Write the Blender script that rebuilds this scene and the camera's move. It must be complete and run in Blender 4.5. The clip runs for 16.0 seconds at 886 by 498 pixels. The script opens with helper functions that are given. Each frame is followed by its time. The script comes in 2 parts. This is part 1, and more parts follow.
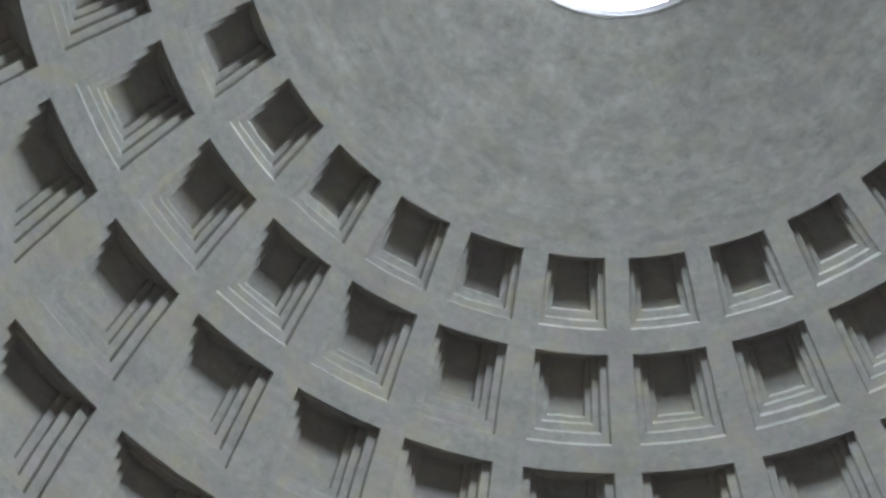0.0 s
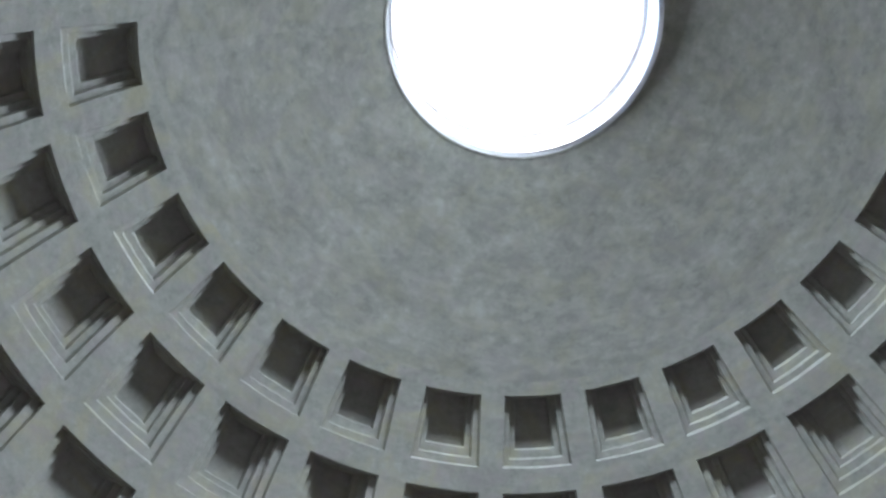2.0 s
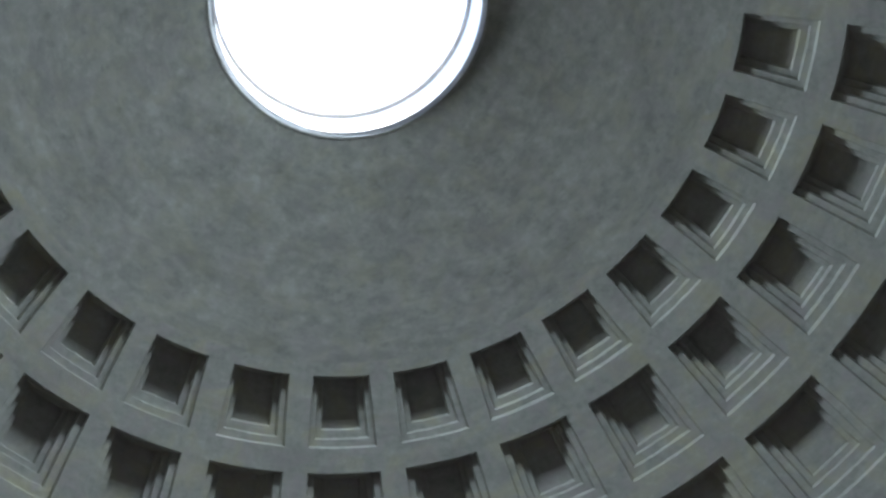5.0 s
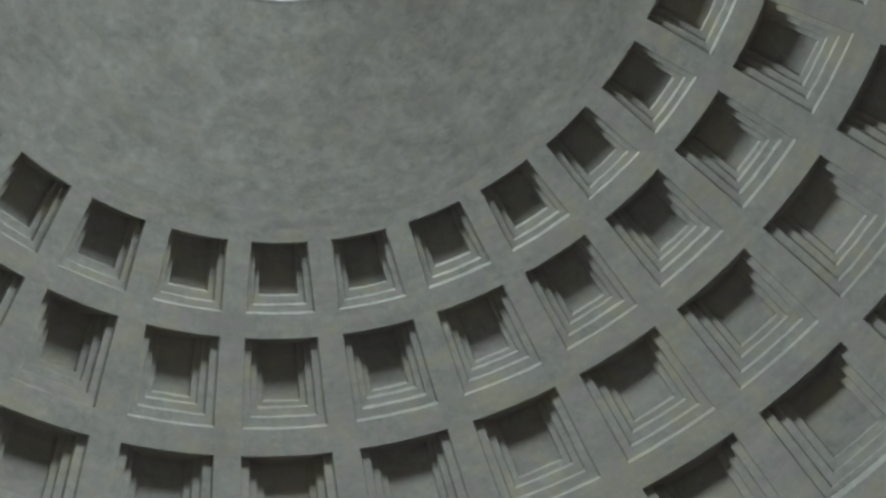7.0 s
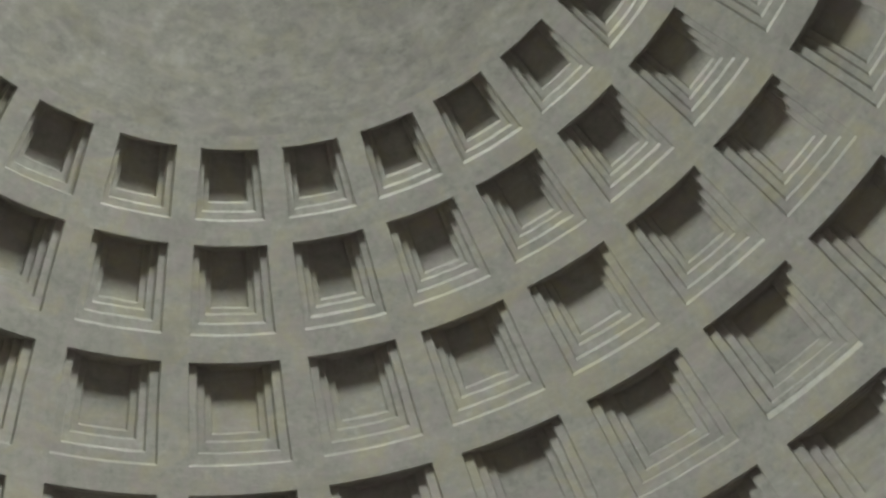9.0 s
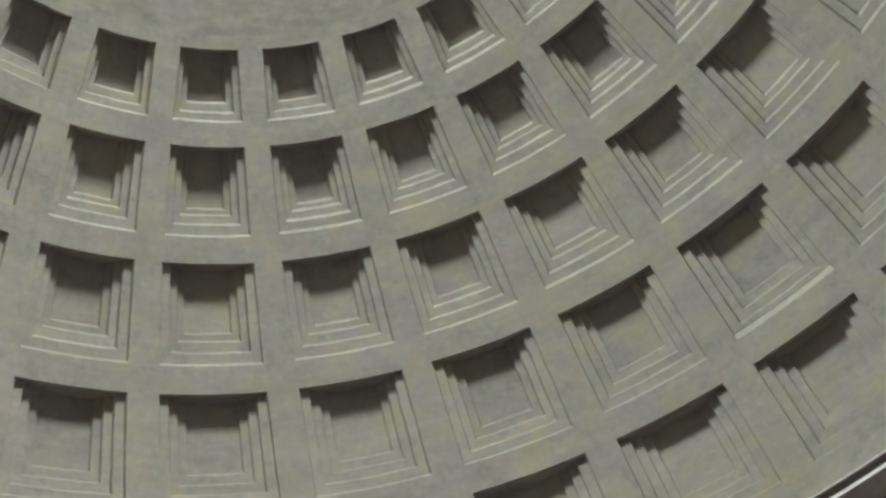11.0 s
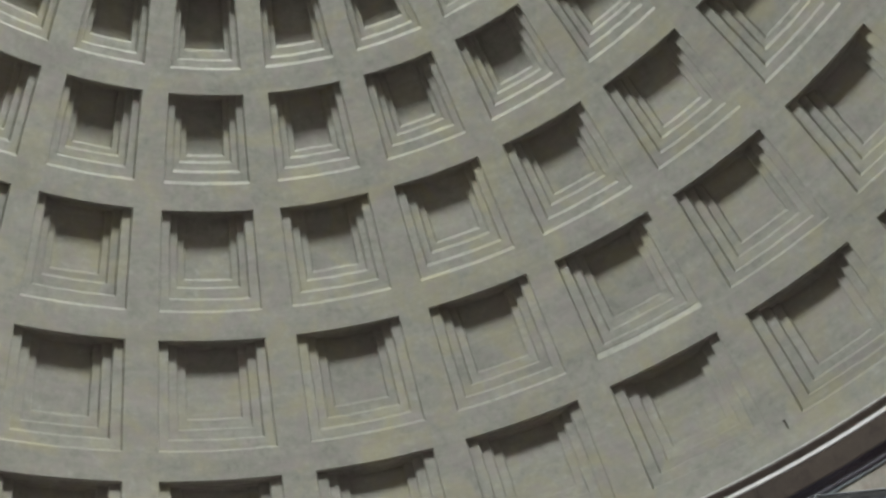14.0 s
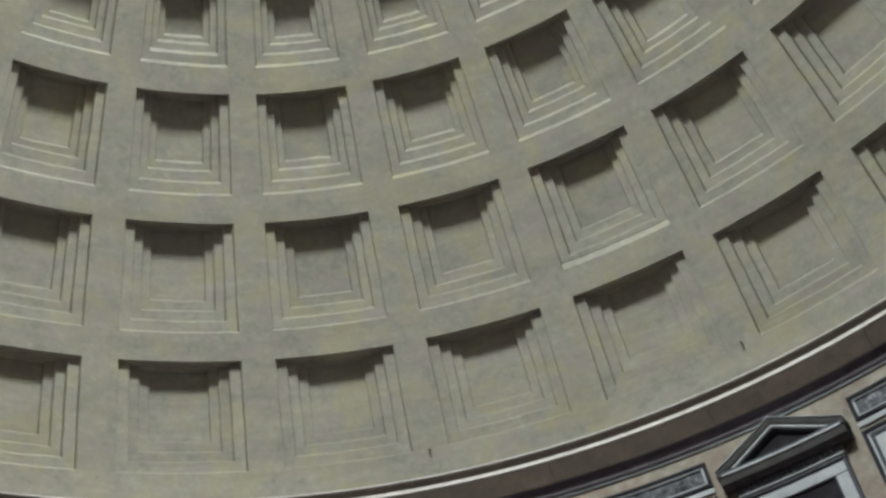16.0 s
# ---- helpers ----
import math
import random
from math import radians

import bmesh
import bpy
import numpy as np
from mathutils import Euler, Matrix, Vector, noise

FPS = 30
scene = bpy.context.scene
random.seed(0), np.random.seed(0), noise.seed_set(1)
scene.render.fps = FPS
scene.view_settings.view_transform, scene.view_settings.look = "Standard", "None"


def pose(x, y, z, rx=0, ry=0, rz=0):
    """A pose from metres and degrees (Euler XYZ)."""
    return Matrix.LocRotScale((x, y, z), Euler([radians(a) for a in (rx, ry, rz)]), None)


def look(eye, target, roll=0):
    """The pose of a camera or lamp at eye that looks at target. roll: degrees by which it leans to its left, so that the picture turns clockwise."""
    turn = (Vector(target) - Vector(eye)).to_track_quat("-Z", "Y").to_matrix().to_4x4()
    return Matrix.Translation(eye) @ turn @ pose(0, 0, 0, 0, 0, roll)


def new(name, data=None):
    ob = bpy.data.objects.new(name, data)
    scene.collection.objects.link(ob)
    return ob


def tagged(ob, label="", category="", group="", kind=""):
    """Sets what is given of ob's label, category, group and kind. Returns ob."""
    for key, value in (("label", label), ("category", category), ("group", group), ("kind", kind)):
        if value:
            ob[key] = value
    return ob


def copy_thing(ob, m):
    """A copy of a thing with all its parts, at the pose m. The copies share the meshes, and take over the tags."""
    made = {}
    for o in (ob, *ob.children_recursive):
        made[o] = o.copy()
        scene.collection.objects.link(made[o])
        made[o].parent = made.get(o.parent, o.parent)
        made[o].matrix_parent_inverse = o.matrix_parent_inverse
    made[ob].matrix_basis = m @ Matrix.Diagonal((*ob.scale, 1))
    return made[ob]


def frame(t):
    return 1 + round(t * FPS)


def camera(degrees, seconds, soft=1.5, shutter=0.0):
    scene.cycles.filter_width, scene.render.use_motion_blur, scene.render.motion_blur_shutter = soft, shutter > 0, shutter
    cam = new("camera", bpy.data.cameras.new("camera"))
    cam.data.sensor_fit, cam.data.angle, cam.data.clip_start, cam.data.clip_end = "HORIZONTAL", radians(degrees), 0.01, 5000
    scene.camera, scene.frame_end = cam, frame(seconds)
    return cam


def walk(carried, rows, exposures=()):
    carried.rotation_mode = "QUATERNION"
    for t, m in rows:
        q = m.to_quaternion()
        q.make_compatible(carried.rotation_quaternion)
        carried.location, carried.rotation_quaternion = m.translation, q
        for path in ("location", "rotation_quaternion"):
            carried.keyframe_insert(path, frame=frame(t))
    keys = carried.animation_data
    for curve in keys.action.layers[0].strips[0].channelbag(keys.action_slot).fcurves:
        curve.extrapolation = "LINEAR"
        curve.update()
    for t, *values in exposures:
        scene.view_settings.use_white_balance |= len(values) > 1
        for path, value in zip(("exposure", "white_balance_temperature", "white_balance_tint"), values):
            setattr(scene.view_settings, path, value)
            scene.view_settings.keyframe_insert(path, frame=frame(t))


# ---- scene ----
cam = camera(36.29, 16.0, soft=2.9)
EYE = (-6.997, -9.916, 2.101)
TURNS = [
    (0.0, 151.828, 3.140, 5.414), (0.5, 153.430, 3.653, 3.330), (1.0, 155.072, 4.163, 2.113),
    (1.5, 156.018, 5.102, 1.022), (2.0, 156.862, 5.911, -0.360), (2.5, 157.533, 6.886, -1.978),
    (3.0, 157.238, 8.737, -2.494), (3.5, 157.404, 9.467, -3.279), (4.0, 157.541, 10.987, -4.626),
    (6.3, 151.103, 12.773, -6.783), (6.5, 150.785, 13.205, -7.026), (7.0, 149.157, 13.926, -7.950),
    (7.5, 147.849, 14.571, -9.043), (8.0, 146.831, 14.309, -9.502), (8.5, 145.935, 14.858, -9.875),
    (9.0, 144.841, 15.016, -10.186), (9.5, 143.642, 15.114, -10.539), (9.7, 142.819, 15.132, -10.308),
    (11.8, 139.943, 14.705, -14.364), (12.0, 139.817, 14.929, -14.749), (12.5, 139.151, 14.101, -16.231),
    (13.0, 138.117, 13.688, -18.142), (13.5, 137.864, 12.966, -20.542), (14.0, 137.322, 12.145, -23.220),
    (14.5, 136.404, 11.565, -24.267), (15.0, 135.459, 10.651, -25.467), (15.5, 132.972, 10.163, -25.718),
    (16.0, 132.339, 10.077, -27.105),
]
BASE = 4.31
EXPOSURES = [(t, BASE + stops, kelvin, tint) for t, stops, kelvin, tint in [
    (0.0, 0.02, 5750, 12), (1.0, 0.12, 5700, 12), (2.0, 0.0, 5550, 9), (3.0, -0.43, 5450, 6), (4.0, -0.73, 5450, 5), (6.5, -0.5, 5750, 5),
    (8.0, -0.15, 6400, 6), (9.5, 0.06, 6700, 8.5), (12.0, 0.15, 6650, 9), (14.0, 0.13, 6600, 8.5), (16.0, 0.12, 6800, 6.5)]]
walk(cam, [(t, pose(*EYE, rx, ry, rz)) for t, rx, ry, rz in TURNS], EXPOSURES)

# ---- light: the sky over the oculus, an overcast sun, and the oculus as the place's one window ----
world = bpy.data.worlds.new("sky")
scene.world = world
world.use_nodes = True
wn = world.node_tree
sky = wn.nodes.new("ShaderNodeTexSky")
sky.sky_type = "NISHITA"
sky.sun_disc = False
sky.dust_density, sky.ozone_density = 6.0, 0.3      # a hazy, whitish sky
sky.sun_elevation, sky.sun_rotation = radians(66), radians(150)
wn.nodes["Background"].inputs["Strength"].default_value = 0.15
wn.links.new(sky.outputs[0], wn.nodes["Background"].inputs["Color"])

sun = new("sun", bpy.data.lights.new("sun", "SUN"))
sun.data.energy, sun.data.angle, sun.data.color = 0.5, radians(12), (1.0, 0.96, 0.9)
sun.matrix_world = look((12.2, -21.1, 98.0), (0, 0, 43))

oculus_light = new("oculus_daylight", bpy.data.lights.new("oculus_daylight", "AREA"))
# the sky is brighter round the sun, so the light leans away from it
oculus_light.data.shape, oculus_light.data.size = "DISK", 7.1
oculus_light.data.energy, oculus_light.data.color = 580, (0.945, 0.985, 1.03)
oculus_light.matrix_world = look((-0.11, 0.11, 42.9), (-0.138, 0.136, 41.9))

# ---- sizes ----
R, ZC = 21.7, 21.7                 # the dome's sphere: radius, height of its centre
COLS, STEP = 28, 360 / 28          # coffers in a ring, degrees from one to the next
OCULUS, OFF = 4.36, (-0.11, 0.11)   # the oculus: radius, and how far it stands off the axis
# ring: lower and upper edge in degrees of elevation, half widths in degrees at foot and head,
# insets (shares of the height at the foot, one share at the head, shares of the width at the sides), depths of the steps, wear of the lower arris
RINGS = [
    (7.0, 16.50, (5.0, 5.03), (0.125, 0.110, 0.105), 0.010, (0.095, 0.085, 0.080), (0.19, 0.17, 0.13, 0.12), 0.125),
    (18.92, 28.34, (4.99, 4.98), (0.120, 0.110, 0.105), 0.010, (0.095, 0.085, 0.080), (0.18, 0.18, 0.14, 0.12), 0.090),
    (30.73, 39.42, (4.92, 4.96), (0.135, 0.125, 0.090), 0.010, (0.100, 0.085, 0.075), (0.17, 0.19, 0.14, 0.12), 0.095),
    (41.68, 49.36, (4.82, 4.80), (0.140, 0.115, 0.080), 0.010, (0.100, 0.090, 0.080), (0.17, 0.18, 0.14, 0.16), 0.085),
    (51.46, 57.59, (4.76, 4.53), (0.130, 0.140), 0.012, (0.105, 0.100), (0.19, 0.18, 0.21), 0.070),
]
# the columns of coffers that stand a little off their even places, in degrees
ASTRAY = {0: 0.06, 2: 0.04, 3: 0.04, 5: 0.06, 6: -0.05, 21: -0.17, 22: -0.17, 23: -0.24, 26: 0.3}
EL_TOP = math.degrees(math.acos(OCULUS / R))


def sph(az, el, depth=0.0):
    """A point of the dome: azimuth and elevation in degrees, depth behind its face in metres. The cap is a little flatter than a sphere."""
    u = min(max((el - 60) / 18, 0), 1)
    a, e, r = radians(az), radians(el), R + depth - 0.06 * u * u * (3 - 2 * u)
    return Vector((r * math.cos(e) * math.cos(a) + OFF[0] * u, r * math.cos(e) * math.sin(a) + OFF[1] * u, ZC + r * math.sin(e)))


def column(c):
    """The azimuth of a column of coffers."""
    return 90 - c * STEP + ASTRAY.get(c, 0)


def cyl(az, r, z):
    return Vector((r * math.cos(radians(az)), r * math.sin(radians(az)), z))


# ---- materials ----
def material(name, colour, rough=0.85, metal=0.0):
    m = bpy.data.materials.new(name)
    m.use_nodes = True
    b = m.node_tree.nodes["Principled BSDF"]
    b.inputs["Base Color"].default_value = (*colour, 1)
    b.inputs["Roughness"].default_value = rough
    b.inputs["Metallic"].default_value = metal
    b.inputs["Specular IOR Level"].default_value = 0.5 if rough < 0.6 else 0.25
    return m


def weathered(name, colours, scales=(0.35, 2.2, 14.0), stain=None, stain_scale=0.5, stain_amount=0.5, bump=0.03, rough=0.9,
              spread=0.14, squash=(1, 1, 1), bloom=None, bloom_scale=0.9, bloom_amount=0.6, streaks=0.0):
    """Stone or plaster: a ramp over broad clouds, mottling and grain; stains and a bloom of other colours; each piece a little apart."""
    m = material(name, colours[0], rough)
    nt = m.node_tree
    nodes, link = nt.nodes, nt.links.new
    bsdf = nodes["Principled BSDF"]
    coord = nodes.new("ShaderNodeTexCoord")
    geo = nodes.new("ShaderNodeNewGeometry")
    mapping = nodes.new("ShaderNodeMapping")
    mapping.inputs["Scale"].default_value = squash
    link(geo.outputs["Position"], mapping.inputs["Vector"])
    vec = mapping.outputs["Vector"]

    def fractal(scale, detail=6.0, roughness=0.6, distortion=0.0):
        n = nodes.new("ShaderNodeTexNoise")
        n.inputs["Scale"].default_value = scale
        n.inputs["Detail"].default_value = detail
        n.inputs["Roughness"].default_value = roughness
        n.inputs["Distortion"].default_value = distortion
        link(vec, n.inputs["Vector"])
        return n.outputs["Fac"]

    def mathop(op, a, b, clamp=False):
        n = nodes.new("ShaderNodeMath")
        n.operation, n.use_clamp = op, clamp
        for socket, v in zip(n.inputs, (a, b)):
            if isinstance(v, (int, float)):
                socket.default_value = v
            else:
                link(v, socket)
        return n.outputs[0]

    broad, mid, fine = fractal(scales[0], 5, 0.6, 0.6), fractal(scales[1], 8, 0.65, 0.3), fractal(scales[2], 5, 0.6)
    mix = mathop("ADD", mathop("MULTIPLY", broad, 0.36), mathop("ADD", mathop("MULTIPLY", mid, 0.5), mathop("MULTIPLY", fine, 0.14)))
    ramp = nodes.new("ShaderNodeValToRGB")
    ramp.color_ramp.interpolation = "EASE"
    ends = (0.38, 0.5, 0.62)
    while len(ramp.color_ramp.elements) < len(colours):
        ramp.color_ramp.elements.new(0.5)
    for el, pos, c in zip(ramp.color_ramp.elements, ends, colours):
        el.position, el.color = pos, (*c, 1)
    link(mix, ramp.inputs["Fac"])
    out = ramp.outputs["Color"]
    for tone, scale, amount in ((stain, stain_scale, stain_amount), (bloom, bloom_scale, bloom_amount)):
        if not tone:
            continue
        s = fractal(scale, 4, 0.5, 0.7)
        fac = mathop("MULTIPLY", mathop("MULTIPLY", mathop("SUBTRACT", s, 0.46), 4.5, True), amount, True)
        sm = nodes.new("ShaderNodeMix")
        sm.data_type = "RGBA"
        link(fac, sm.inputs["Factor"])
        link(out, sm.inputs["A"])
        sm.inputs["B"].default_value = (*tone, 1)
        out = sm.outputs["Result"]
    shade = None
    if streaks:                    # daubs and lift lines that run level round the dome
        sep, comb = nodes.new("ShaderNodeSeparateXYZ"), nodes.new("ShaderNodeCombineXYZ")
        link(geo.outputs["Position"], sep.inputs[0])
        x, y, z = sep.outputs
        level = mathop("SQRT", mathop("ADD", mathop("MULTIPLY", x, x), mathop("MULTIPLY", y, y)), 0)
        link(mathop("MULTIPLY", mathop("ARCTAN2", y, x), 0.55 * R), comb.inputs[0])
        link(mathop("MULTIPLY", mathop("ARCTAN2", mathop("SUBTRACT", z, ZC), level), 2.6 * R), comb.inputs[1])
        vec = comb.outputs[0]
        lines = mathop("ADD", mathop("MULTIPLY", fractal(0.42, 6, 0.62, 0.5), 0.6), mathop("MULTIPLY", fractal(1.5, 5, 0.6, 0.4), 0.4))
        shade = mathop("ADD", mathop("MULTIPLY", mathop("SUBTRACT", lines, 0.5), streaks), 1)
    info = nodes.new("ShaderNodeObjectInfo")
    hsv = nodes.new("ShaderNodeHueSaturation")
    value = mathop("ADD", mathop("MULTIPLY", info.outputs["Random"], spread), 1 - spread / 2)
    link(mathop("MULTIPLY", value, shade) if shade else value, hsv.inputs["Value"])
    link(out, hsv.inputs["Color"])
    link(hsv.outputs["Color"], bsdf.inputs["Base Color"])
    bp = nodes.new("ShaderNodeBump")
    bp.inputs["Strength"].default_value = 0.6
    bp.inputs["Distance"].default_value = bump
    link(mathop("ADD", mathop("MULTIPLY", mid, 0.7), mathop("MULTIPLY", fine, 0.3)), bp.inputs["Height"])
    link(bp.outputs["Normal"], bsdf.inputs["Normal"])
    return m


CONCRETE = weathered("old_concrete", [(0.212, 0.212, 0.176), (0.258, 0.260, 0.217), (0.314, 0.317, 0.268)], scales=(0.8, 4.2, 9.0), stain=(0.285, 0.268, 0.168),
                     stain_scale=0.8, stain_amount=0.72, bloom=(0.262, 0.237, 0.220), bloom_scale=1.5, bloom_amount=0.6, bump=0.035, streaks=0.85)
PLASTER = weathered("smoothed_concrete", [(0.188, 0.186, 0.156), (0.245, 0.246, 0.205), (0.303, 0.303, 0.256)], scales=(0.5, 2.6, 9.0), stain=(0.257, 0.251, 0.182),
                    stain_scale=0.9, stain_amount=0.65, bloom=(0.238, 0.225, 0.205), bloom_scale=1.2, bloom_amount=0.55, bump=0.02, squash=(1, 1, 1.6), streaks=1.3)
BROWN = weathered("brown_cornice_stone", [(0.040, 0.031, 0.024), (0.058, 0.046, 0.035), (0.082, 0.066, 0.050)], stain=(0.036, 0.029, 0.025), rough=0.85)
PALE = weathered("pale_marble", [(0.46, 0.45, 0.41), (0.58, 0.57, 0.53), (0.68, 0.67, 0.63)], rough=0.55, bump=0.01)
WORN = weathered("worn_grey_stone", [(0.28, 0.28, 0.26), (0.36, 0.36, 0.34), (0.44, 0.44, 0.42)], rough=0.7, bump=0.01)
GREY = weathered("blue_grey_marble", [(0.022, 0.027, 0.034), (0.042, 0.05, 0.06), (0.08, 0.09, 0.102)], rough=0.62, bump=0.01)
SLATE = weathered("dark_slate_marble", [(0.013, 0.015, 0.020), (0.022, 0.025, 0.031), (0.04, 0.044, 0.052)], rough=0.9, bump=0.01)
LIGHT_GREY = weathered("light_grey_marble", [(0.25, 0.285, 0.30), (0.33, 0.37, 0.385), (0.42, 0.46, 0.475)], rough=0.5, bump=0.01)
CREAM = weathered("veined_cream_marble", [(0.130, 0.119, 0.092), (0.215, 0.201, 0.160), (0.31, 0.295, 0.245)], scales=(0.9, 3.5, 16.0), stain=(0.185, 0.125, 0.098),
                  stain_scale=1.5, stain_amount=0.7, rough=0.5, bump=0.008)
RELIEF = weathered("carved_grey_marble", [(0.025, 0.029, 0.036), (0.08, 0.09, 0.102), (0.27, 0.29, 0.305)], scales=(2.0, 6.5, 20.0), rough=0.6, bump=0.08)
# near-black tone that puts the shade of niches and pediment fields into the colour
DARK = weathered("sunk_field_shade", [(0.010, 0.009, 0.012), (0.017, 0.016, 0.02), (0.03, 0.028, 0.032)], rough=0.95)
DUSKY = weathered("dusky_marble", [(0.032, 0.034, 0.033), (0.050, 0.052, 0.050), (0.075, 0.077, 0.074)], rough=0.85, bump=0.01)
PURPLE = weathered("dusky_purple_marble", [(0.040, 0.035, 0.045), (0.062, 0.055, 0.068), (0.09, 0.082, 0.096)], rough=0.55, bump=0.01)
DRUM = weathered("dim_drum_marble", [(0.16, 0.122, 0.113), (0.218, 0.169, 0.155), (0.28, 0.225, 0.206)], rough=0.5, bump=0.01)
BRONZE = weathered("weathered_bronze", [(0.5, 0.46, 0.42), (0.58, 0.54, 0.5), (0.65, 0.61, 0.57)], rough=0.55)
IRON = material("rusty_iron", (0.05, 0.035, 0.03), 0.7, 0.4)
PAVING = weathered("polished_paving_marble", [(0.115, 0.066, 0.09), (0.165, 0.099, 0.137), (0.22, 0.145, 0.187)], rough=0.35, bump=0.004)


# ---- building helpers ----
def mesh_of(name, verts, faces, mat, smooth=False):
    me = bpy.data.meshes.new(name)
    me.from_pydata([tuple(v) for v in verts], [], faces)
    me.materials.append(mat)
    if smooth:
        me.polygons.foreach_set("use_smooth", [True] * len(me.polygons))
    me.update()
    return me


def put(name, me, parent=None, label="", m=None):
    ob = new(name, me)
    if parent is not None:
        ob.parent = parent
    if m is not None:
        ob.matrix_basis = m
    return tagged(ob, label)


def revolve(profile, az0, az1, n, closed_ends=False, around=False):
    """Vertices and faces of a profile of (r, z) swept round the axis from az0 to az1 in n strips."""
    k = len(profile)
    verts = [cyl(az0 + (az1 - az0) * i / n, r, z) for i in range(n if around else n + 1) for r, z in profile]
    faces = []
    for i in range(n):
        j = (i + 1) % n if around else i + 1
        for a in range(k - 1):
            faces.append((i * k + a, i * k + a + 1, j * k + a + 1, j * k + a))
    if closed_ends:
        faces += [tuple(range(k)), tuple(n * k + a for a in reversed(range(k)))]
    return verts, faces


# ---- dome ----
NW, NH, NR = 8, 7, 2


def perimeter(el0, el1, w, depth, wob=0.0, seed=0.0):
    """Points round a four-sided opening, from its lower left, on the dome's face or behind it."""
    pts = []
    a, b = w
    for i in range(NW):
        pts.append((-a + 2 * a * i / NW, el0))
    for i in range(NH):
        pts.append((a + (b - a) * i / NH, el0 + (el1 - el0) * i / NH))
    for i in range(NW):
        pts.append((b - 2 * b * i / NW, el1))
    for i in range(NH):
        pts.append((-b - (a - b) * i / NH, el1 - (el1 - el0) * i / NH))
    out = []
    for a, e in pts:
        if wob:
            q = Vector((a * 0.9 + seed, e * 0.9, seed * 1.7 + depth * 9))
            a += wob * noise.noise(q) + 0.4 * wob * noise.noise(q * 4)
            e += wob * noise.noise(q + Vector((31, 7, 3))) + 0.4 * wob * noise.noise(q * 4 + Vector((5, 9, 1)))
        out.append(sph(a, e, depth))
    return out


def strips(loops, fill=None):
    """Join loops of equal length; fill: a grid of points that closes the last one."""
    k = len(loops[0])
    verts = [v for lp in loops for v in lp]
    faces = []
    for i in range(len(loops) - 1):
        for a in range(k):
            b = (a + 1) % k
            faces.append((i * k + a, i * k + b, (i + 1) * k + b, (i + 1) * k + a))
    if fill:
        base = len(verts)
        verts += [v for row in fill for v in row]
        n = len(fill[0])
        for j in range(len(fill) - 1):
            for i in range(n - 1):
                faces.append((base + j * n + i, base + j * n + i + 1, base + (j + 1) * n + i + 1, base + (j + 1) * n + i))
    return verts, faces


def lip(el0, el1, w, depth, foot, side, head, go, wob, seed):
    """An opening whose arris is worn: its loop drawn in by the wear and sunk by go."""
    deg = math.degrees(1 / R)
    cosm = math.cos(radians((el0 + el1) / 2))
    return perimeter(el0 + foot * deg, el1 - head * deg, tuple(v - side * deg / cosm for v in w), depth + go, wob, seed)


def coffer_meshes(ring, seed, share):
    el0, el1, w, feet, h, sides, depths, worn = ring
    height, wob = el1 - el0, 0.075
    levels = [(el0, el1, w)]
    for f, s in zip(feet, sides):
        a, b, c = levels[-1]
        levels.append((a + f * height, b - h * height, tuple(v - s * 2 * x for v, x in zip(c, w))))
    made = []
    for i, (a, b, c) in enumerate(levels):
        depth, d = sum(depths[:i]), depths[i]
        wear = worn * share * (1, 0.85, 0.8, 0.7)[i]
        start = perimeter(a, b, c, depth, wob if i else 0, seed)
        edge = lip(a, b, c, depth, wear, 0.02, 0.006, wear * 0.72, wob, seed)
        foot = lip(a, b, c, depth, wear + 0.015, 0.03, 0.006, d, wob, seed)
        if i < len(levels) - 1:
            nxt = levels[i + 1]
            v, f = strips([start, edge, foot, perimeter(*nxt, depth + d, wob, seed)])
        else:
            deg = math.degrees(1 / R)
            a2, b2, c2 = a + (wear + 0.015) * deg - 0.1, b + 0.1, c
            grid = [[sph((c2[0] + (c2[1] - c2[0]) * y / 4) * (x / 2 - 1), a2 + (b2 - a2) * y / 4, depth + d) for x in range(5)] for y in range(5)]
            v, f = strips([start, edge, foot], grid)
        made.append(mesh_of("coffer_level", v, f, CONCRETE))
    return made


# the lattice of ribs between the coffers and the bare cap above them, one sheet with an outer face
rows = [(-3.0, RINGS[0][2][0], None), (1.5, RINGS[0][2][0], None)]
for i, ring in enumerate(RINGS):
    for j in range(NH):
        rows.append((ring[0] + (ring[1] - ring[0]) * j / NH, ring[2][0] + (ring[2][1] - ring[2][0]) * j / NH, i))
    rows.append((ring[1], ring[2][1], None))
for j in range(1, 19):
    rows.append((RINGS[-1][1] + (EL_TOP - RINGS[-1][1]) * j / 18, RINGS[-1][2][1], None))
verts, faces, per = [], [], NW + 2 * NR
for el, w, _ in rows:
    for c in range(COLS):
        mid, half = column(c), STEP / 2
        for k in range(per):
            if k < NR:
                a = -half + (half - w) * k / NR
            elif k < NR + NW:
                a = -w + 2 * w * (k - NR) / NW
            else:
                a = w + (half - w) * (k - NR - NW) / NR
            verts.append(sph(mid - a, el))
total = COLS * per
for r in range(len(rows) - 1):
    for c in range(COLS):
        for k in range(per):
            if rows[r][2] is not None and NR <= k < NR + NW:
                continue
            i, j = c * per + k, (c * per + k + 1) % total
            faces.append((r * total + i, r * total + j, (r + 1) * total + j, (r + 1) * total + i))
lattice = mesh_of("dome", verts, faces, PLASTER, True)
lattice.materials.append(CONCRETE)
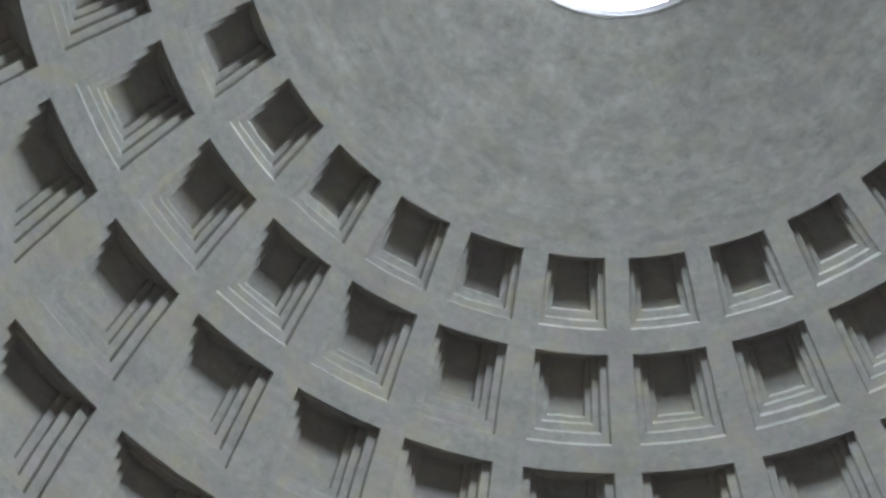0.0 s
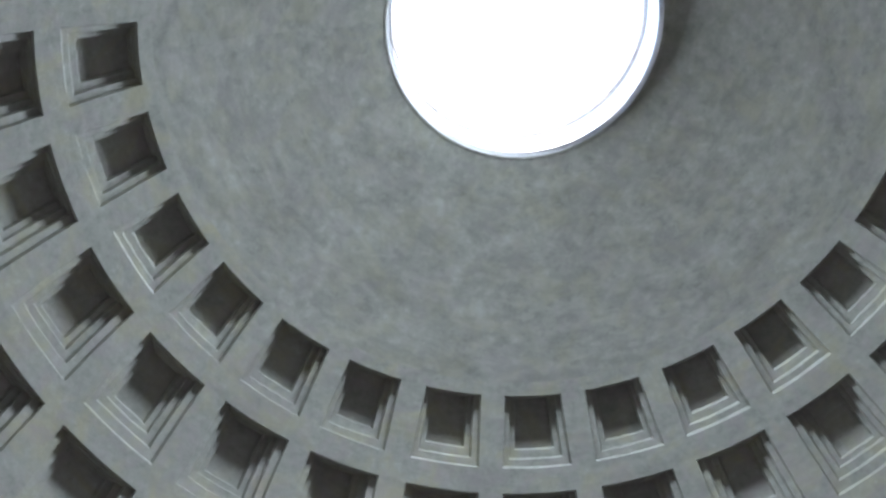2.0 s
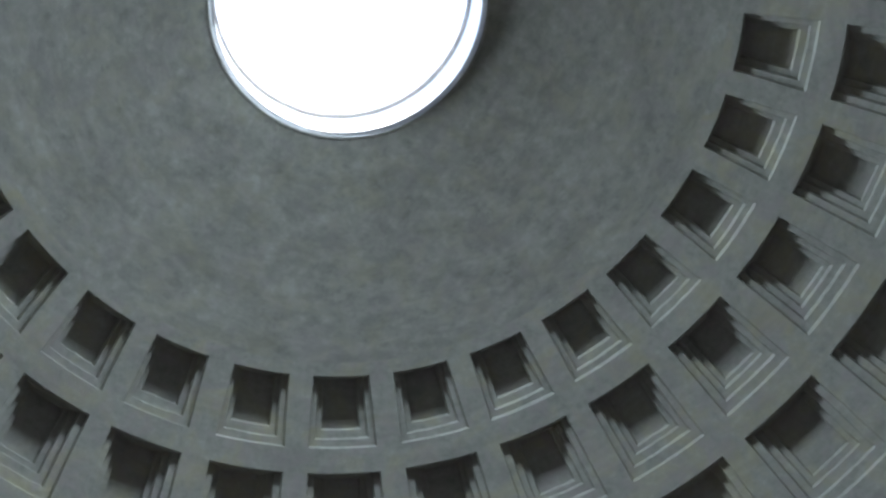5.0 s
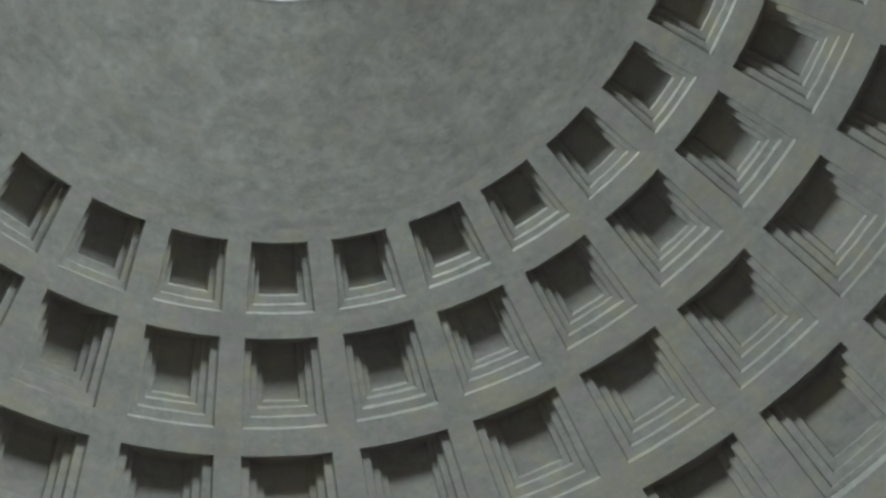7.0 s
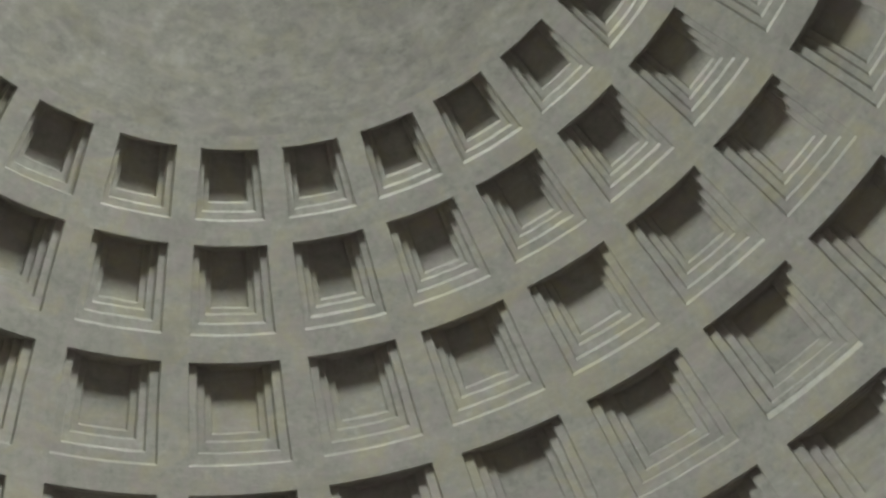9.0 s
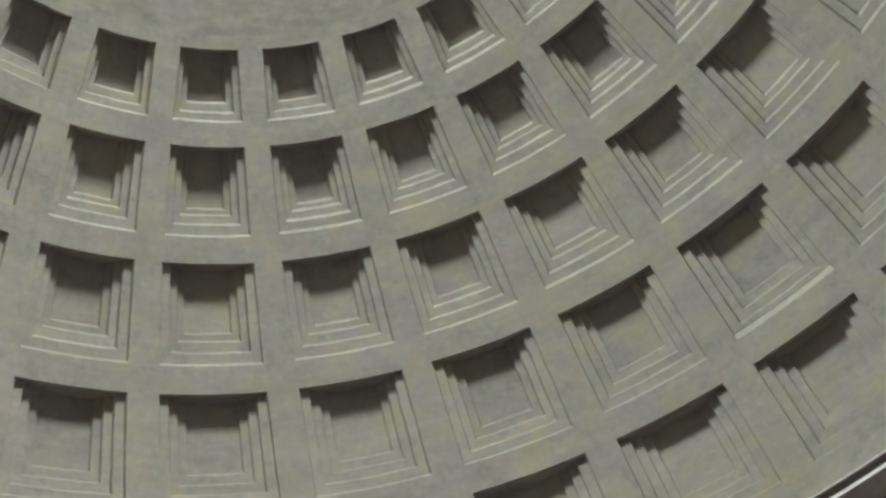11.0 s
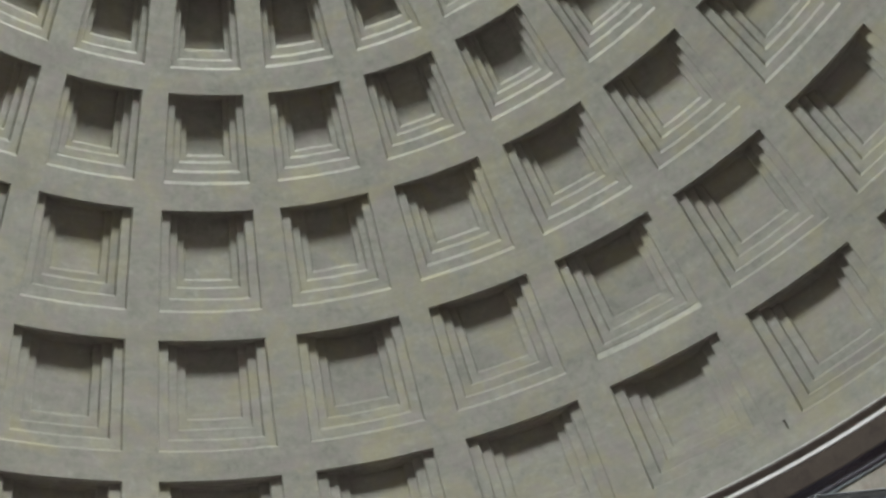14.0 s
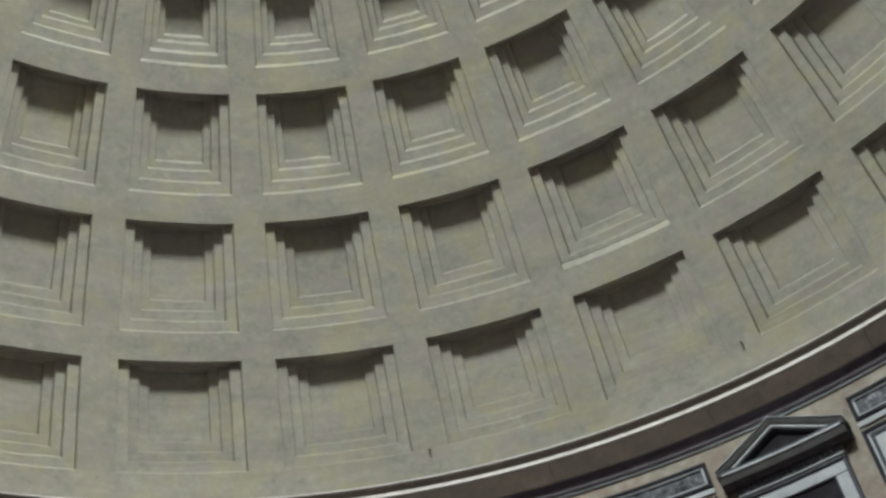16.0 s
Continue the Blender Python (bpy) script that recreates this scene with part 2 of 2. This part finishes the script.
for p in lattice.polygons:         # rough ribs below, the smoother cap above the last ring
    p.material_index = int(p.center.z < ZC + R * math.sin(radians(RINGS[-1][1] + 0.6)))
dome = tagged(new("dome", lattice),
              "grey concrete dome with five rings of sunk coffers", "dome", kind="structure")
shell, sf = revolve([((R + 2.0) * math.cos(radians(e)), ZC + (R + 2.0) * math.sin(radians(e))) for e in range(-3, 79, 3)], 0, 360, 84, around=True)
put("outer_shell", mesh_of("outer_shell", shell, sf, PLASTER, True), dome)

# ---- oculus: a short drum of masonry, its bronze rim and the moulding round its foot ----
Z_RIM = sph(0, EL_TOP).z
R_IN = OCULUS - 0.15
oculus = tagged(new("oculus", mesh_of("oculus", *revolve([(R_IN, Z_RIM + 0.10), (R_IN - 0.03, Z_RIM + 1.78), (R_IN + 1.6, Z_RIM + 1.92), (R_IN + 1.6, Z_RIM)], 0, 360, 140, around=True), PALE, True)),
                "round open oculus with pale masonry sides at the crown", "oculus", kind="structure")
oculus.location = (*OFF, 0)
put("rim", mesh_of("rim", *revolve([(OCULUS + 0.08, Z_RIM + 0.01), (OCULUS + 0.06, Z_RIM - 0.02), (OCULUS + 0.035, Z_RIM - 0.004), (OCULUS - 0.10, Z_RIM + 0.08),
                                    (R_IN - 0.01, Z_RIM + 0.13)], 0, 360, 140, around=True), WORN, True), oculus, "grey rounded moulding")
put("bronze_rim", mesh_of("bronze_rim", *revolve([(R_IN - 0.02, Z_RIM + 1.45), (R_IN - 0.15, Z_RIM + 1.46), (R_IN - 0.16, Z_RIM + 1.50), (R_IN - 0.16, Z_RIM + 1.78), (R_IN + 0.03, Z_RIM + 1.88)], 0, 360, 140, around=True), BRONZE, True), oculus, "thin bronze band")

LIFT = 0.37                        # how far the cornice and the attic stand above their drawn heights

# ---- drum, attic wall and floor ----
attic = tagged(new("wall_attic", mesh_of("wall_attic", *revolve([(21.55, 12.4), (21.55, 21.9), (24.0, 21.9), (24.0, 12.4)], 0, 360, 168, around=True), CREAM, True)),
               "cream veined marble attic wall below the dome", "wall", kind="structure")
tagged(new("wall_drum", mesh_of("wall_drum", *revolve([(21.6, -0.1), (21.6, 12.2), (21.2, 12.25), (21.2, 12.45), (24.0, 12.45), (24.0, -0.1)], 0, 360, 112, around=True), DRUM, True)),
       "dim brown marble drum wall under the attic", "wall", kind="structure")
tagged(new("floor", mesh_of("floor", [(0, 0, 0)] + [cyl(i * 5, 24, 0) for i in range(72)], [(0, i + 1, (i + 1) % 72 + 1) for i in range(72)], PAVING)),
       "polished marble floor of the rotunda", "floor", kind="structure")

# ---- cornice under the dome ----
cornice = tagged(new("cornice", mesh_of("cornice", *revolve([(21.22, 21.66), (21.25, 21.63), (21.36, 21.60), (21.41, 21.54), (21.42, 21.42)], 0, 360, 168, around=True), PURPLE)),
                 "brown stone cornice with pale fillets round the dome's foot", "cornice", kind="structure")
cornice.location.z = LIFT
put("crown_lip", mesh_of("crown_lip", *revolve([(21.9, 22.86), (21.19, 22.83), (21.15, 22.805), (21.155, 22.77), (21.18, 22.755)], 0, 360, 168, around=True), PALE, True), cornice, "thin pale top edge")
put("cyma", mesh_of("cyma", *revolve([(21.175, 22.76), (21.18, 22.70), (21.20, 22.66), (21.24, 22.60), (21.26, 22.53)], 0, 360, 168, around=True), BROWN, True), cornice)
put("fillet", mesh_of("fillet", *revolve([(21.27, 22.535), (21.21, 22.525), (21.20, 22.51), (21.20, 22.405), (21.27, 22.395)], 0, 360, 168, around=True), PALE), cornice, "pale fillet")
put("bed_moulding", mesh_of("bed_moulding", *revolve([(21.425, 21.44), (21.42, 21.40), (21.46, 21.36), (21.50, 21.345), (21.55, 21.34)], 0, 360, 168, around=True), PURPLE, True), cornice, "dusky purple bed moulding")
put("bead", mesh_of("bead", *revolve([(21.55, 21.345), (21.50, 21.345), (21.485, 21.335), (21.485, 21.315), (21.50, 21.305), (21.55, 21.30)], 0, 360, 168, around=True), LIGHT_GREY, True), cornice, "thin light bead")
block_v, block_f = revolve([(21.4, 22.41), (21.232, 22.40), (21.225, 22.36), (21.225, 21.70), (21.235, 21.66), (21.4, 21.655)], -STEP / 2 + 0.012, STEP / 2 - 0.012, 6, True)
block = mesh_of("fascia_block", block_v, block_f, BROWN)
for i in range(COLS):
    put("fascia_block", block, cornice, "", pose(0, 0, 0, 0, 0, i * STEP + 4.2))

# ---- attic: blind windows under pediments, framed panels between them ----
R_WALL = 21.55


def bar(az0, az1, z0, z1, r_in, r_out=R_WALL + 0.02, n=4, bevel=0.02):
    """A moulding that follows the wall: a bevelled box from az0 to az1."""
    return revolve([(r_out, z0), (r_in + bevel, z0), (r_in, z0 + bevel), (r_in, z1 - bevel), (r_in + bevel, z1), (r_out, z1)], az0, az1, n, True)


def merge(*pieces):
    verts, faces = [], []
    for v, f in pieces:
        faces += [tuple(i + len(verts) for i in q) for q in f]
        verts += v
    return verts, faces


def frame_pieces(half, z0, z1, wide, r_in, n=4):
    """Four mouldings round an opening, butted end to end."""
    dw = math.degrees(wide / R_WALL)
    return merge(bar(-half, half, z0, z0 + wide, r_in, n=n), bar(-half, half, z1 - wide, z1, r_in, n=n),
                 bar(-half, -half + dw, z0 + wide, z1 - wide, r_in, n=1), bar(half - dw, half, z0 + wide, z1 - wide, r_in, n=1))


def raking(side, r_in, r_out, apex, foot, half, thick):
    """One sloping moulding of a pediment."""
    verts, faces, n = [], [], 6
    for i in range(n + 1):
        t = i / n
        az, z = side * half * (1 - t), foot + (apex - foot) * t
        verts += [cyl(az, r_out, z - thick), cyl(az, r_in + 0.03, z - thick), cyl(az, r_in, z - thick * 0.6), cyl(az, r_in, z), cyl(az, r_out, z + 0.01)]
    for i in range(n):
        for a in range(4):
            q = (i * 5 + a, i * 5 + a + 1, i * 5 + 6 + a, i * 5 + 5 + a)
            faces.append(q if side > 0 else q[::-1])
    faces += [tuple(range(5)), tuple(n * 5 + a for a in reversed(range(5)))]
    return verts, faces


def attic_window():
    win = new("pediment_niche", mesh_of("window_surround", *frame_pieces(3.95, 16.2, 19.42, 0.10, 21.38), GREY))
    tagged(win, "blind window niche with shade-coloured flat back under a grey marble pediment", "niche", "blind niches round the attic")
    put("inner_frame", mesh_of("inner_frame", *frame_pieces(3.66, 16.3, 19.31, 0.34, 21.44), LIGHT_GREY), win, "light grey marble frame")
    put("inner_fillet", mesh_of("inner_fillet", *frame_pieces(2.78, 16.58, 19.00, 0.05, 21.47), GREY), win)
    # a flat slab on the wall; its near-black colour stands for the niche's shade
    put("recess", mesh_of("recess", *bar(-2.66, 2.66, 16.62, 18.96, 21.52, n=6, bevel=0.005), DARK), win, "flat dark slab with the niche's shade in its colour")
    put("architrave", mesh_of("architrave", *bar(-4.05, 4.05, 19.424, 19.475, 21.34, n=6, bevel=0.012), LIGHT_GREY), win, "light grey architrave")
    put("frieze", mesh_of("frieze", *bar(-4.0, 4.0, 19.478, 19.72, 21.43, n=8, bevel=0.01), RELIEF), win, "carved grey frieze")
    dent = mesh_of("dentil", *bar(-0.11, 0.11, 19.60, 19.705, 21.36, R_WALL, 1, 0.012), GREY)
    for i in range(19):
        put("dentil", dent, win, "", pose(0, 0, 0, 0, 0, -3.78 + 0.42 * i))
    # the pediment's field has the same near-black tone, with its shade painted in
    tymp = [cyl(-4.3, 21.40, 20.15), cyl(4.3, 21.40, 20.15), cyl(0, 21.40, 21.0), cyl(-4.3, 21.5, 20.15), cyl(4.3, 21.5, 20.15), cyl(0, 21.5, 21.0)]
    pediment = put("pediment", mesh_of("pediment", tymp, [(0, 1, 2), (3, 5, 4), (0, 3, 4, 1), (1, 4, 5, 2), (2, 5, 3, 0)], DARK), win, "triangular pediment with a sunk field coloured as shade")
    # a corona with a cyma under it, turned back to the wall at both ends
    put("cornice_base", mesh_of("cornice_base", *revolve([(R_WALL, 19.724), (21.30, 19.726), (21.27, 19.75), (21.22, 19.80), (21.155, 19.825), (21.14, 19.845), (21.135, 20.04), (21.15, 20.06), (R_WALL, 20.06)], -4.88, 4.88, 8, True), DUSKY), pediment, "dark grey face")
    put("cornice_edge", mesh_of("cornice_edge", *bar(-4.66, 4.66, 20.064, 20.145, 21.09, n=8, bevel=0.015), LIGHT_GREY), pediment, "light grey edge")
    for side in (1, -1):
        az0, az1 = sorted((side * 4.665, side * 5.02))
        put("cornice_return", mesh_of("cornice_return", *bar(az0, az1, 20.064, 20.25, 21.10, n=2, bevel=0.03), DUSKY), pediment, "dark grey return")
    put("cornice_top", mesh_of("cornice_top", *bar(-4.66, 4.66, 20.149, 20.22, 21.12, n=8, bevel=0.015), GREY), pediment)
    for side in (1, -1):
        put("raking_cornice", mesh_of("raking_cornice", *raking(side, 21.14, R_WALL, 21.205, 20.28, 4.98, 0.215), DUSKY), pediment, "dark grey raking face")
        put("raking_edge", mesh_of("raking_edge", *raking(side, 21.10, R_WALL, 21.24, 20.31, 5.0, 0.028), LIGHT_GREY), pediment, "thin light edge")
        put("raking_fillet", mesh_of("raking_fillet", *raking(side, 21.17, R_WALL, 21.0, 20.225, 3.95, 0.085), LIGHT_GREY), pediment, "light grey fillet")
        put("raking_bed", mesh_of("raking_bed", *raking(side, 21.24, R_WALL, 20.91, 20.225, 3.5, 0.05), GREY), pediment)
    return win


def carved(half, z0, z1, r, relief, columns=72, rows_=10):
    """A sunk field with scrolls and leaves carved in low relief."""
    verts, faces = [], []
    for j in range(rows_ + 1):
        v = j / rows_
        for i in range(columns + 1):
            u = i / columns
            x, y = (2 * u - 1) * half * 0.374, (v - 0.5) * (z1 - z0)
            wave = math.sin(x * 9 + 1.6 * math.sin(y * 7)) * math.cos(y * 8 + 1.2 * math.sin(x * 9))
            high = max(0.0, wave * 0.7 + noise.noise(Vector((x * 7, y * 9, z0))) * 0.9)
            edge = min(1.0, 8 * u, 8 * (1 - u), 4 * v, 4 * (1 - v))
            verts.append(cyl((2 * u - 1) * half, r - relief * high * edge, z0 + (z1 - z0) * v))
    for j in range(rows_):
        for i in range(columns):
            a = j * (columns + 1) + i
            faces.append((a, a + 1, a + columns + 2, a + columns + 1))
    return verts, faces


def wall_panel(z0, z1, half, label, relief=0.0):
    pan = new("marble_panel", mesh_of("outer_frame", *frame_pieces(half, z0, z1, 0.11, 21.44, 8), SLATE))
    tagged(pan, label, "panel", "marble panels between the attic windows")
    inset, inner = math.degrees(0.11 / R_WALL), math.degrees(0.17 / R_WALL)
    put("inner_frame", mesh_of("inner_frame", *frame_pieces(half - inset, z0 + 0.11, z1 - 0.11, 0.06, 21.48, 8), LIGHT_GREY), pan, "light grey inner moulding")
    if relief:
        put("field", mesh_of("field", *carved(half - inner, z0 + 0.165, z1 - 0.165, 21.54, relief), RELIEF, True), pan, "carved grey relief")
    else:
        put("inner_fillet", mesh_of("inner_fillet", *frame_pieces(half - inner, z0 + 0.17, z1 - 0.17, 0.10, 21.50, 8), GREY), pan)
        inner = math.degrees(0.27 / R_WALL)
        put("field", mesh_of("field", *bar(-half + inner, half - inner, z0 + 0.27, z1 - 0.27, 21.515, n=10, bevel=0.005), LIGHT_GREY), pan, "pale grey marble field")
    return pan


windows = attic_window()
upper = wall_panel(20.12, 20.90, 7.28, "narrow carved grey marble panel framed on the attic wall", 0.07)
put("sill", mesh_of("sill", *bar(-7.28, 7.28, 19.93, 20.11, 21.49, n=8), LIGHT_GREY), upper, "light grey marble sill")
lower = wall_panel(16.2, 19.80, 7.28, "tall grey marble panel in a moulded frame beside niches")
for k in range(14):
    at = 90.34 - STEP * (4.5 + 2 * k)
    for ob, off in ((windows, 0), (upper, STEP), (lower, STEP)):
        m = pose(0, 0, LIFT, 0, 0, at + off)
        if k:
            copy_thing(ob, m)
        else:
            ob.matrix_basis = m

# ---- iron hooks left in the ribs under the lowest ring ----
hook = mesh_of("hook", *strips([[Vector((0.03 * math.cos(a), -0.12 * s, 0.03 * math.sin(a) - 0.05 * s * s)) for a in (0, 1.57, 3.14, 4.71)] for s in (0, 0.5, 1, 1.4)]), IRON)
for g, el in ((0.5, 6.5), (1.53, 6.2), (2.49, 6.9), (3.5, 5.82), (4.49, 7.2)):
    ob = tagged(new("iron_hook", hook), "small rusty iron hook in the concrete rib", "hook", "iron hooks under the coffers")
    ob.matrix_basis = Matrix.Translation(sph(90 - g * STEP, el)) @ pose(0, 0, 0, 0, 0, -g * STEP) @ Matrix.Scale(1.0 if g in (2.49, 4.49) else 0.55, 4)

# ---- coffers, ring by ring, on a few shared shapes ----
SHARES = (0.15, 0.38, 0.8, 1.1)   # how far a lower arris is worn round and bright, by grade
GRADES = (                         # the grade of each coffer, ring by ring from the lowest, column by column
    "2111022222111111111110000112",
    "2222233322111111111110000112",
    "2233333322111111111110000012",
    "2333333322111111111111212102",
    "2233233322111111111211031112",
)
for ri, ring in enumerate(RINGS):
    shapes = [[coffer_meshes(ring, ri * 50 + g * 12.7 + i * 11.3 + 1, share * (1, 0.9, 1.1)[i]) for i in range(3)] for g, share in enumerate(SHARES)]
    for c in range(COLS):
        shape = random.choice(shapes[int(GRADES[ri][c])])
        if (ri, c) == (1, 4):      # one outer arris is worn to a broad slope
            shape = coffer_meshes(ring, 171.0, 3.0)[:1] + shape[1:]
        co = put("coffer", shape[0], dome, "", pose(0, 0, 0, 0, 0, column(c)))
        for me in shape[1:-1]:
            put("step", me, co)
        put("panel", shape[-1], co)
